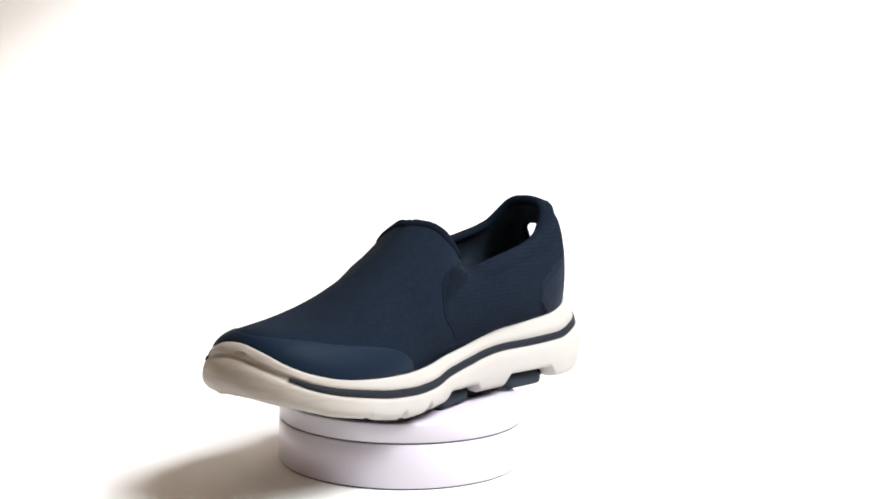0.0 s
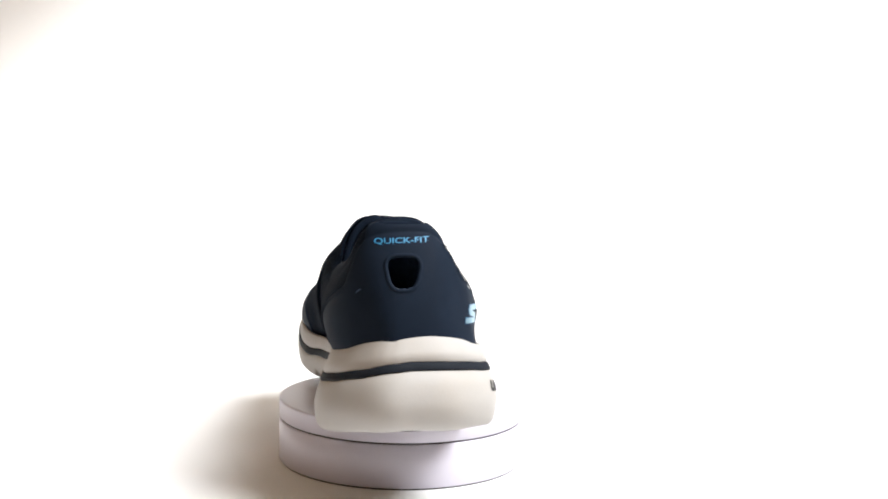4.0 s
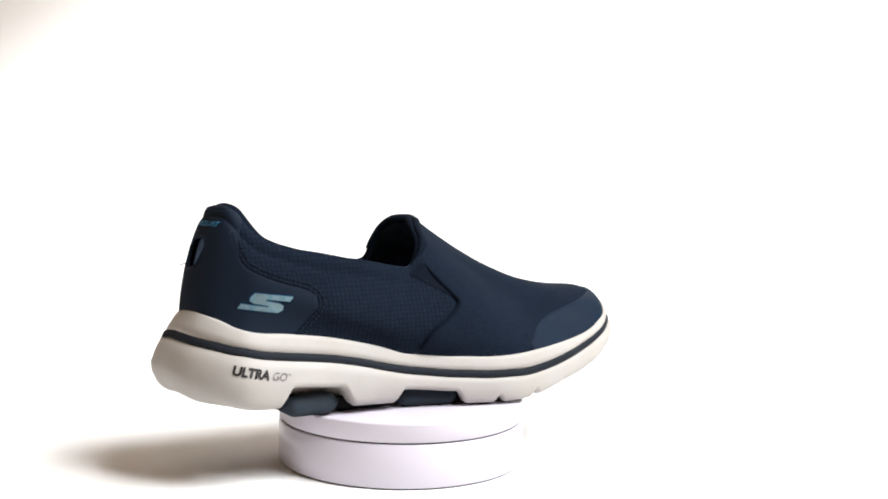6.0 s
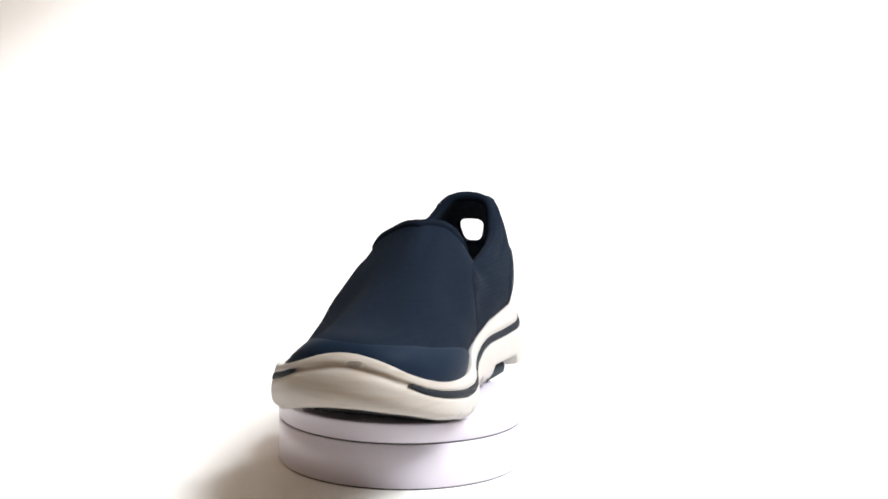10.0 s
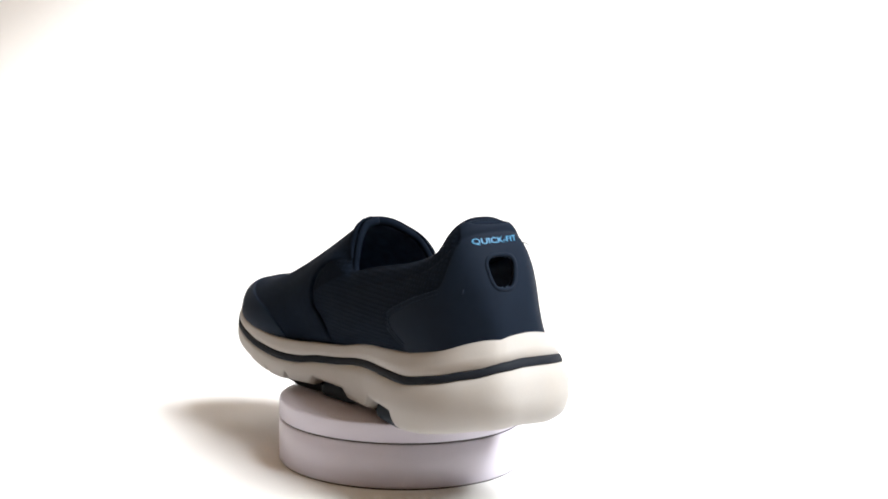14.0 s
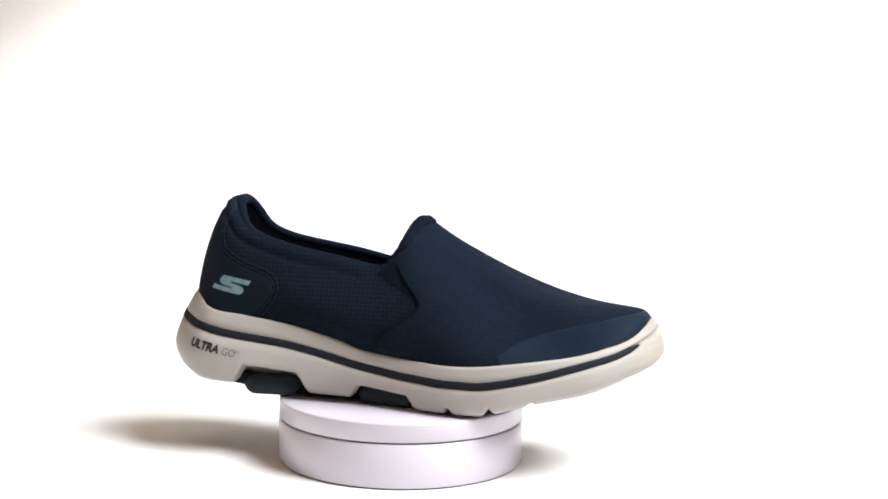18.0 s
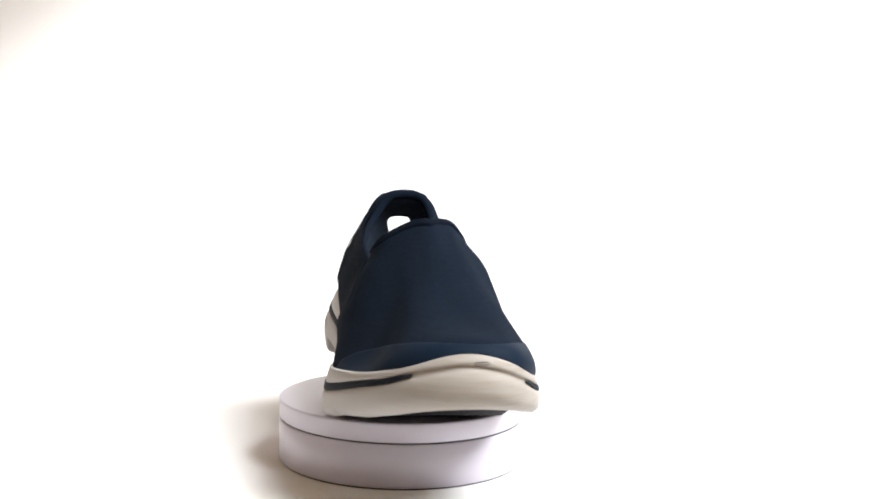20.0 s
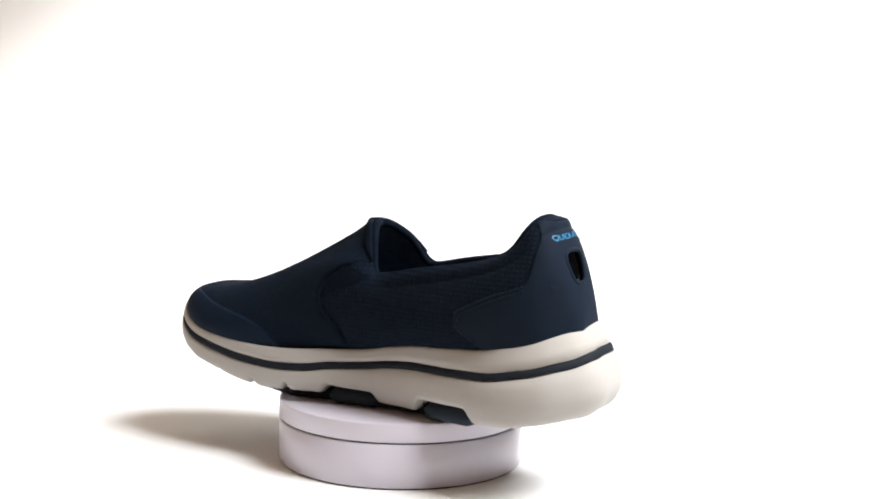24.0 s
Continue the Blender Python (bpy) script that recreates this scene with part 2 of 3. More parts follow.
def build_room():
    X0, X1, Y0, Y1, H, T = -2.1, 1.42, -3.6, 1.9, 3.1, 0.12

    # one sheet of paper: floor, a wide bend and an upright back
    pts = [(-0.24, 0.0), (0.2, 0.0)] + [(0.55 + 0.55 * math.sin(a), 0.55 - 0.55 * math.cos(a)) for a in np.linspace(0, math.pi / 2, 40)]
    pts += [(1.1, z) for z in np.linspace(0.60, 2.3, 24)]
    bm = bmesh.new()
    rows = []
    for y, z in pts:
        row = []
        for x in np.linspace(-0.68, 0.95, 75):
            q = max(0.0, (-0.33 - x) / 0.22 + (min(z, 0.55) - 0.15) / 0.20 - 1)      # corner bent back, away from the light, to darken it
            row.append(bm.verts.new((x, y + CORNER_SHADE * (q * q if q < 1 else 2 * q - 1), z)))
        rows.append(row)
    for a, b in zip(rows, rows[1:]):
        for j in range(74):
            bm.faces.new((a[j], a[j + 1], b[j + 1], b[j]))
    sweep = part("backdrop", bm, PAPER)
    tagged(sweep, "seamless white paper sweep under and behind the shoe", "backdrop", kind="structure")
    thick = sweep.modifiers.new("thickness", "SOLIDIFY")
    thick.thickness, thick.offset = 0.002, -1 if sweep.data.polygons[0].normal.z > 0 else 1

    # unseen shell added round the sheet to shape the bounced light
    def wall(name, label, *b):
        return tagged(part(name, box(bmesh.new(), *b), WALL, smooth=False), label, "wall", kind="structure")

    tagged(part("floor", box(bmesh.new(), X0 - T, X1 + T, Y0 - T, Y1 + T, -0.14, -0.004), WALL, smooth=False),
           "unseen floor under the paper, taupe to limit the bounce", "floor", kind="structure")
    tagged(part("ceiling", box(bmesh.new(), X0 - T, X1 + T, Y0 - T, Y1 + T, H, H + T), CEILING, smooth=False),
           "unseen ceiling, cream to reflect warm fill light", "ceiling", kind="structure")
    wall("wall_west", "unseen wall, taupe to limit and warm the bounce", X0 - T, X0, Y0, Y1, 0, H)
    wall("wall_north", "unseen wall, taupe to limit and warm the bounce", X0 - T, X1 + T, Y1, Y1 + T, 0, H)
    wall("wall_south", "unseen wall, taupe to limit and warm the bounce", X0 - T, X1 + T, Y0 - T, Y0, 0, H)
    y0, y1 = WIN_C.y - WIN_W / 2, WIN_C.y + WIN_W / 2
    z0, z1 = WIN_C.z - WIN_H / 2, WIN_C.z + WIN_H / 2
    bm = bmesh.new()
    for b in ((Y0, y0, 0, H), (y1, Y1, 0, H), (y0, y1, 0, z0), (y0, y1, z1, H)):
        box(bm, X1, X1 + T, *b)
    tagged(part("wall_east", bm, WALL, smooth=False), "unseen wall with a window opening, taupe to limit and warm the bounce", "wall", kind="structure")
    win = tagged(new("window_1"), "white painted window in the side wall", "window", kind="structure")
    bm = bmesh.new()
    for b in ((y0, y0 + 0.04, z0, z1), (y1 - 0.04, y1, z0, z1), (y0 + 0.04, y1 - 0.04, z0, z0 + 0.04), (y0 + 0.04, y1 - 0.04, z1 - 0.04, z1)):
        box(bm, X1 + 0.03, X1 + 0.08, *b)
    part("window_frame", bm, FRAME, win, smooth=False)


# ------------------------------------------------------------------ the turntable
R_TABLE, Z_SEAM, Z_TOP = 0.0726, 0.0260, 0.0374


def build_turntable():
    base = tagged(new("turntable"), "round white plastic display turntable with a rotating top", "turntable")
    r = R_TABLE
    part("foot_ring", lathe([(0, 0.0), (r - 0.0012, 0.0), (r - 0.0012, 0.0016), (0, 0.0016)]), SEAM, base, "thin dark rubber foot ring")
    part("housing", lathe([(0, 0.0010), (r - 0.0004, 0.0010), (r, 0.0015), (r, Z_SEAM - 0.0010), (r - 0.0005, Z_SEAM - 0.0005), (0, Z_SEAM - 0.0005)]), PLASTIC, base)
    part("gap_ring", lathe([(0, Z_SEAM - 0.0008), (r - 0.0010, Z_SEAM - 0.0008), (r - 0.0010, Z_SEAM + 0.0008), (0, Z_SEAM + 0.0008)]), SEAM, base, "thin dark gap under the platter")
    a = [(r - 0.0012 + 0.0012 * math.cos(t), Z_TOP - 0.0012 + 0.0012 * math.sin(t)) for t in np.linspace(0, math.pi / 2, 6)]
    platter = part("platter", lathe([(0, Z_SEAM + 0.0005), (r - 0.0005, Z_SEAM + 0.0005), (r, Z_SEAM + 0.0010)] + a + [(0, Z_TOP)]), PLASTIC, base, "rotating white plastic platter")
    return base, platter


# ------------------------------------------------------------------ the shoe
# Plan of the sole's widest line, from the back of the heel along the outer side
# to the toe and back along the inner side, and the rim of the opening for the same stations.
PLAN = [(-0.1455, 0.0069), (-0.1403, -0.0139), (-0.1289, -0.0285), (-0.1133, -0.0384), (-0.0902, -0.0396), (-0.0599, -0.0371), (-0.0294, -0.0357), (-0.0042, -0.0384), (0.0208, -0.0443), (0.0453, -0.0497), (0.0697, -0.0505), (0.0951, -0.0460), (0.1208, -0.0364), (0.1415, -0.0209), (0.1526, -0.0014), (0.1552, 0.0205), (0.1503, 0.0376), (0.1386, 0.0498), (0.1189, 0.0591), (0.0938, 0.0627), (0.0663, 0.0621), (0.0411, 0.0581), (0.0161, 0.0516), (-0.0088, 0.0475), (-0.0388, 0.0463), (-0.0689, 0.0485), (-0.0962, 0.0502), (-0.1198, 0.0439), (-0.1358, 0.0321), (-0.1443, 0.0204)]
RIM = [(-0.109, 0.0124, 0.1525), (-0.1068, 0.0014, 0.1518), (-0.1026, -0.0057, 0.145), (-0.0957, -0.0117, 0.1365), (-0.0808, -0.0166, 0.1308), (-0.0578, -0.0205, 0.1254), (-0.0329, -0.022, 0.1216), (-0.0137, -0.0207, 0.1171), (-0.0057, -0.0202, 0.118), (-0.0005, -0.0183, 0.1254), (0.0034, -0.0139, 0.1329), (0.0047, -0.0070, 0.1371), (0.0062, -0.0008, 0.1407), (0.0084, 0.0051, 0.1431), (0.0107, 0.0107, 0.1437), (0.0117, 0.0143, 0.1433), (0.01, 0.0164, 0.1442), (0.0064, 0.0193, 0.1437), (0.0035, 0.0252, 0.1428), (-0.0001, 0.0296, 0.1395), (-0.0033, 0.0335, 0.1338), (-0.0058, 0.0361, 0.125), (-0.0086, 0.038, 0.1162), (-0.0173, 0.0393, 0.1158), (-0.0387, 0.0403, 0.1206), (-0.0628, 0.0385, 0.1245), (-0.0848, 0.0354, 0.1291), (-0.0982, 0.0315, 0.1361), (-0.1052, 0.0287, 0.1465), (-0.1091, 0.0216, 0.1517)]
PER = 24
NK = len(PLAN)
STATION = np.arange(NK * PER) / PER                     # 0 heel, 15 toe

# heights of the foam's upper edge, of its stripe and of its lower edge, two values a station
TOP_Z = [0.0958, 0.0963, 0.0956, 0.0945, 0.0929, 0.0901, 0.0884, 0.0867, 0.0858, 0.0840, 0.0815, 0.0781, 0.0741, 0.0697, 0.0681, 0.0668, 0.0662, 0.0656, 0.0658, 0.0668, 0.0684, 0.0701, 0.0717, 0.0734, 0.0757, 0.0786, 0.0816, 0.0846, 0.0876, 0.0895, 0.0896, 0.0883, 0.0862, 0.0833, 0.0796, 0.0761, 0.0734, 0.0716, 0.0701, 0.0686, 0.0676, 0.0674, 0.0677, 0.0685, 0.0697, 0.0707, 0.0722, 0.0753, 0.0777, 0.0788, 0.0800, 0.0812, 0.0834, 0.0858, 0.0886, 0.0914, 0.0935, 0.0941, 0.0942, 0.0950]
LINE_Z = [0.0825, 0.0824, 0.0819, 0.0811, 0.0801, 0.0786, 0.0775, 0.0755, 0.0739, 0.0722, 0.0700, 0.0669, 0.0632, 0.0604, 0.0587, 0.0572, 0.0564, 0.0557, 0.0559, 0.0562, 0.0581, 0.0607, 0.0636, 0.0670, 0.0701, 0.0730, 0.0766, 0.0795, 0.0816, 0.0833, 0.0832, 0.0817, 0.0795, 0.0766, 0.0736, 0.0698, 0.0668, 0.0643, 0.0620, 0.0597, 0.0583, 0.0574, 0.0575, 0.0583, 0.0604, 0.0616, 0.0631, 0.0654, 0.0667, 0.0670, 0.0673, 0.0680, 0.0689, 0.0712, 0.0734, 0.0760, 0.0779, 0.0800, 0.0813, 0.0818]
LOW_Z = [0.0483, 0.0478, 0.0472, 0.047, 0.047, 0.0468, 0.0458, 0.0451, 0.045, 0.044, 0.0424, 0.0414, 0.041, 0.0407, 0.0398, 0.0385, 0.0382, 0.0382, 0.0384, 0.0392, 0.0416, 0.045, 0.0478, 0.05, 0.0521, 0.055, 0.0574, 0.059, 0.06, 0.0606, 0.061, 0.0609, 0.0604, 0.0597, 0.0585, 0.0562, 0.0533, 0.051, 0.0484, 0.0456, 0.0436, 0.0427, 0.0432, 0.0435, 0.0435, 0.0427, 0.0424, 0.0421, 0.0417, 0.0416, 0.0418, 0.0422, 0.0421, 0.0429, 0.0445, 0.0461, 0.0475, 0.048, 0.0482, 0.0482]


# how the upper springs from the foam and runs into the rim, station by station
KNOTS = [0, 3, 6, 9, 11, 13, 15, 17, 19, 21, 24, 27]
LOW = [(-0.0021, -0.0004, 0.0206), (0.0096, 0.0083, 0.0244), (0.0014, -0.0018, 0.0162), (0.0017, -0.0006, 0.0151), (-0.0006, 0.0116, 0.0008), (0.0003, -0.0059, 0.0216), (-0.0096, 0.0054, 0.0254), (-0.0075, 0.0149, 0.0194), (-0.0159, 0.0155, 0.0073), (-0.0127, -0.0019, 0.0111), (-0.0097, 0.0199, 0.0130), (-0.0000, 0.0005, 0.0131)]
HIGH = [(-0.0055, -0.0056, 0.0019), (-0.0149, -0.0164, -0.0157), (-0.0214, -0.0242, -0.0375), (0.0231, -0.0151, -0.0287), (0.0556, 0.0064, -0.0333), (0.0752, 0.0006, -0.0605), (0.1000, -0.0073, -0.0726), (0.0887, 0.0103, -0.0551), (0.0506, 0.0011, -0.0227), (0.0211, 0.0178, -0.0027), (-0.0128, 0.0111, -0.0214), (-0.0154, 0.0121, -0.0024)]
LIP = [0.0139, 0.0103, 0.0022, 0.0021, 0.0021, 0.0062, 0.0064, 0.0058, 0.0068, 0.0092, 0.0091, 0.0078]


def round_curve(values):
    """A smooth closed curve over the stations."""
    v = np.array(values, float)
    xs = [KNOTS[-2] - NK, KNOTS[-1] - NK] + KNOTS + [NK, NK + KNOTS[1]]
    sampled = curve(xs, np.concatenate([v[-2:], v, v[:2]]))(STATION)
    return blur(sampled, 0.55)


def blur(values, stations):
    """Evens out a closed row of values over so many stations."""
    reach = int(3 * stations * PER)
    k = np.exp(-0.5 * (np.arange(-reach, reach + 1) / (stations * PER)) ** 2)
    wide = np.concatenate([values[-reach:], values, values[:reach]])
    return np.convolve(wide, k / k.sum(), "valid")


class Last:
    """The shoe's guiding lines, sampled round the sole."""

    def __init__(self):
        self.plan = ring_curve(PLAN, PER)
        self.rim = np.column_stack([blur(c, 0.38) for c in ring_curve(RIM, PER).T])
        d = np.roll(self.plan, -1, 0) - np.roll(self.plan, 1, 0)
        d /= np.linalg.norm(d, axis=1)[:, None]
        self.out = np.stack([d[:, 1], -d[:, 0]], 1)
        x, y = self.plan[:, 0], self.plan[:, 1]
        s = STATION
        self.side = np.where(s < 15, smooth((s - 13.2) / 3.6), 1 - smooth((s - 28.2) / 1.8) * 0.5)   # 0 outer, 1 inner
        self.side = np.where(s < 2.0, 0.5 * (1 - smooth(s / 2.0)), self.side)
        self.side = np.where((s >= 15) & (s < 17), smooth((s - 13.2) / 3.6), self.side)
        self.top, self.line, self.low = (ring_curve([(z,) for z in row], PER // 2)[:, 0] for row in (TOP_Z, LINE_Z, LOW_Z))
        away = np.minimum(s, NK - s)
        self.heel = smooth(1 - away / 4.0)
        self.toe = smooth(1 - np.abs(s - 14.3) / 4.0)
        self.inset = 0.0042 + 0.0085 * smooth(1 - away / 5.5) + 0.0050 * smooth(1 - np.abs(s - 14.6) / 2.6) + 0.0012 * smooth(1 - away / 7.0)
        near = curve([0, 1.5, 3, 5, 9.5, 11, 12.7, 13.6, 15, 16.3, 17.2, 18.5, 19.8, 21.5, 24, 25.5, 27, 28.3, 30], [0, 0, -.0010, 0, 0, .0022, .0038, .0030, .0020, .0025, .0022, .0016, .0017, 0, 0, -.0028, -.0042, -.0036, 0])
        self.trim = blur(near(s), 0.3)                    # the toe is slimmer than the widest line
        self.inset = self.inset + 0.0028 * smooth(1 - np.abs(s - 12.4) / 1.9)
        self.skirt = blur(np.maximum(round_curve(LIP), self.inset + 0.0004), 0.25)
        self.tuck = 0.0022 + 0.0095 * self.heel + 0.0095 * self.toe
        # cuts in the lower edge: two arches and small flex notches on either side
        cut = np.zeros_like(x)
        outer, inner = s < 14.5, s > 15.5

        def bite(a, b, lift, soft, which):
            edge = smooth((x - a) / soft + 0.5) * smooth((b - x) / soft + 0.5)
            return np.where(which, edge * lift, 0)

        for args in ((-.0895, -.0500, .0112, .009, outer), (-.0195, .0172, .0076, .007, outer), (-.0845, -.0445, .0072, .007, inner), (-.0165, .0180, .0052, .006, inner),
                     (.0376, .0416, .0036, .0035, outer), (.0614, .0652, .0034, .0035, outer), (.0855, .0890, .0016, .003, outer),
                     (.0400, .0440, .0042, .0035, inner), (.0640, .0676, .0036, .0035, inner), (.0925, .0958, .0016, .003, inner)):
            cut = np.maximum(cut, bite(*args))
        self.cut = cut

    def at(self, inset, z):
        """A ring at this inset from the widest line and these heights."""
        n = len(self.plan)
        inset = np.broadcast_to(inset, n)
        z = np.broadcast_to(z, n)
        return np.column_stack([self.plan - self.out * inset[:, None], z])

    def wall_inset(self, z):
        """How far the foam's side wall stands in at height z."""
        wide = self.low + 0.52 * (self.line - self.low)
        up = np.clip((z - wide) / (self.top - wide), 0, 1)
        down = np.clip((wide - z) / (wide - self.low), 0, 1)
        return self.trim * (1 - up) + self.inset * up ** 1.35 + self.tuck * down ** 2.6

    def upper(self, rows=60):
        """The outer skin of the upper: columns round the sole, rows from the foam to the rim."""
        B = self.at(self.skirt + 0.0006, self.top - 0.004)
        T = self.rim
        P1 = B + np.column_stack([round_curve([k[c] for k in LOW]) for c in range(3)])
        P2 = T + np.column_stack([round_curve([k[c] for k in HIGH]) for c in range(3)])
        v = np.linspace(0, 1, rows)[None, :, None]
        S = ((1 - v) ** 3 * B[:, None] + 3 * v * (1 - v) ** 2 * P1[:, None] + 3 * v * v * (1 - v) * P2[:, None] + v ** 3 * T[:, None])
        return S


def normals_of(S):
    du = np.roll(S, -1, 0) - np.roll(S, 1, 0)
    dv = np.empty_like(S)
    dv[:, 1:-1] = S[:, 2:] - S[:, :-2]
    dv[:, 0], dv[:, -1] = S[:, 1] - S[:, 0], S[:, -1] - S[:, -2]
    n = np.cross(du, dv)
    return n / (np.linalg.norm(n, axis=2)[:, :, None] + 1e-12)


def column(col, t):
    """The point at the fraction t of a column of points."""
    k = t * (len(col) - 1)
    i = min(int(k), len(col) - 2)
    return col[i] * (1 - (k - i)) + col[i + 1] * (k - i)


def patch(S, N, columns, inside, rows=26, lift=0.0007):
    """A thin overlay on the skin: in each column from the foam up to where inside() ends."""
    out, ends = [], []
    n = len(S)

    def mixed(A, c):
        i0, f = int(math.floor(c)) % n, c - math.floor(c)
        return A[i0] * (1 - f) + A[(i0 + 1) % n] * f

    starts, kept = [], []
    for c in columns:
        col = mixed(S, c)
        held = [t for t in np.arange(0, 1, 0.004) if inside(column(col, t))]
        if held:
            kept.append(c)
            starts.append(held[0])
            ends.append(max(held[-1], held[0] + 0.01))
    columns = np.array(kept)
    even = lambda v: np.convolve(np.pad(v, 7, mode="edge"), np.hanning(17)[1:-1] / np.hanning(17).sum(), "valid")
    starts = np.where(np.array(starts) > 0.004, even(starts), 0.0)
    for c, t0, t1 in zip(columns, starts, even(ends)):
        col, nor = mixed(S, c), mixed(N, c)
        out.append([column(col, a) + column(nor, a) * (lift if k < rows - 1 and (k or t0 == 0) else -0.0004) for k, a in enumerate(np.linspace(t0, max(t1, t0 + 0.005), rows))])
    P = np.array(out)
    P[0] -= np.array([column(N[int(columns[0]) % n], a) for a in np.linspace(0, 1, rows)]) * 0.0008
    P[-1] -= np.array([column(N[int(columns[-1]) % n], a) for a in np.linspace(0, 1, rows)]) * 0.0008
    return grid_mesh(P)[0]


def ring_solid(rings, cap_low=True, cap_high=True):
    """A body from rings of equally many points, closed by fans to the middle line."""
    bm, vs = grid_mesh(np.stack(rings, 1), wrap_u=True)
    n = len(vs)
    for use, j in ((cap_low, 0), (cap_high, len(rings) - 1)):
        if not use:
            continue
        # strips between mirrored stations across the sole
        h = n // 2
        for i in range(h):
            a, b = vs[i][j], vs[(i + 1) % n][j]
            c, d = vs[(n - i - 1) % n][j], vs[(n - i) % n][j]
            q = []
            for v in (a, b, c, d):
                if v not in q:
                    q.append(v)
            if len(q) > 2:
                bm.faces.new(q)
    return bm


def text_mesh(body, size, bold=0.0):
    """Flat triangles of a word in the built-in font, finely cut."""
    cu = bpy.data.curves.new("word", "FONT")
    cu.body, cu.size, cu.resolution_u, cu.offset = body, size, 4, bold
    ob = bpy.data.objects.new("word", cu)
    scene.collection.objects.link(ob)
    me = bpy.data.meshes.new_from_object(ob.evaluated_get(bpy.context.evaluated_depsgraph_get()))
    bpy.data.objects.remove(ob)
    bm = bmesh.new()
    bm.from_mesh(me)
    bpy.data.meshes.remove(me)
    bmesh.ops.triangulate(bm, faces=bm.faces)
    return bm


def poly_mesh(points):
    bm = bmesh.new()
    bm.faces.new([bm.verts.new((x, y, 0)) for x, y in points])
    bmesh.ops.triangulate(bm, faces=bm.faces)
    return bm


def cut_long(bm, limit=0.0012):
    for _ in range(5):
        edges = [e for e in bm.edges if e.calc_length() > limit]
        if not edges:
            break
        bmesh.ops.subdivide_edges(bm, edges=edges, cuts=1)
        bmesh.ops.triangulate(bm, faces=bm.faces)


def drape(bm, tree, place, way, lift=0.0004):
    """Lays a flat mesh on a surface: place() gives a start for each vertex, way the direction of the cast."""
    cut_long(bm)
    way = Vector(way)
    for v in bm.verts:
        o = place(v.co)
        hit, nor, _, _ = tree.ray_cast(o, way)
        v.co = (hit - way.normalized() * lift) if hit is not None else o + way * 0.1


def cast_line(tree, pts, way, lift):
    out = []
    way = Vector(way)
    for p in pts:
        hit, nor, _, _ = tree.ray_cast(Vector(p), way)
        if hit is not None:
            out.append(hit - way.normalized() * lift)
    return out


def even_line(points, step):
    """Points at even steps along a bent line."""
    P = np.array(points, float)
    d = np.concatenate([[0], np.cumsum(np.linalg.norm(np.diff(P, axis=0), axis=1))])
    u = np.linspace(0, d[-1], int(d[-1] / step) + 2)
    return np.column_stack([np.interp(u, d, P[:, k]) for k in range(P.shape[1])])


def inset_line(P, off):
    """A line beside a line in the plane."""
    T = np.gradient(P, axis=0)
    T /= np.linalg.norm(T, axis=1)[:, None]
    return P + off * np.column_stack([T[:, 1], -T[:, 0]])


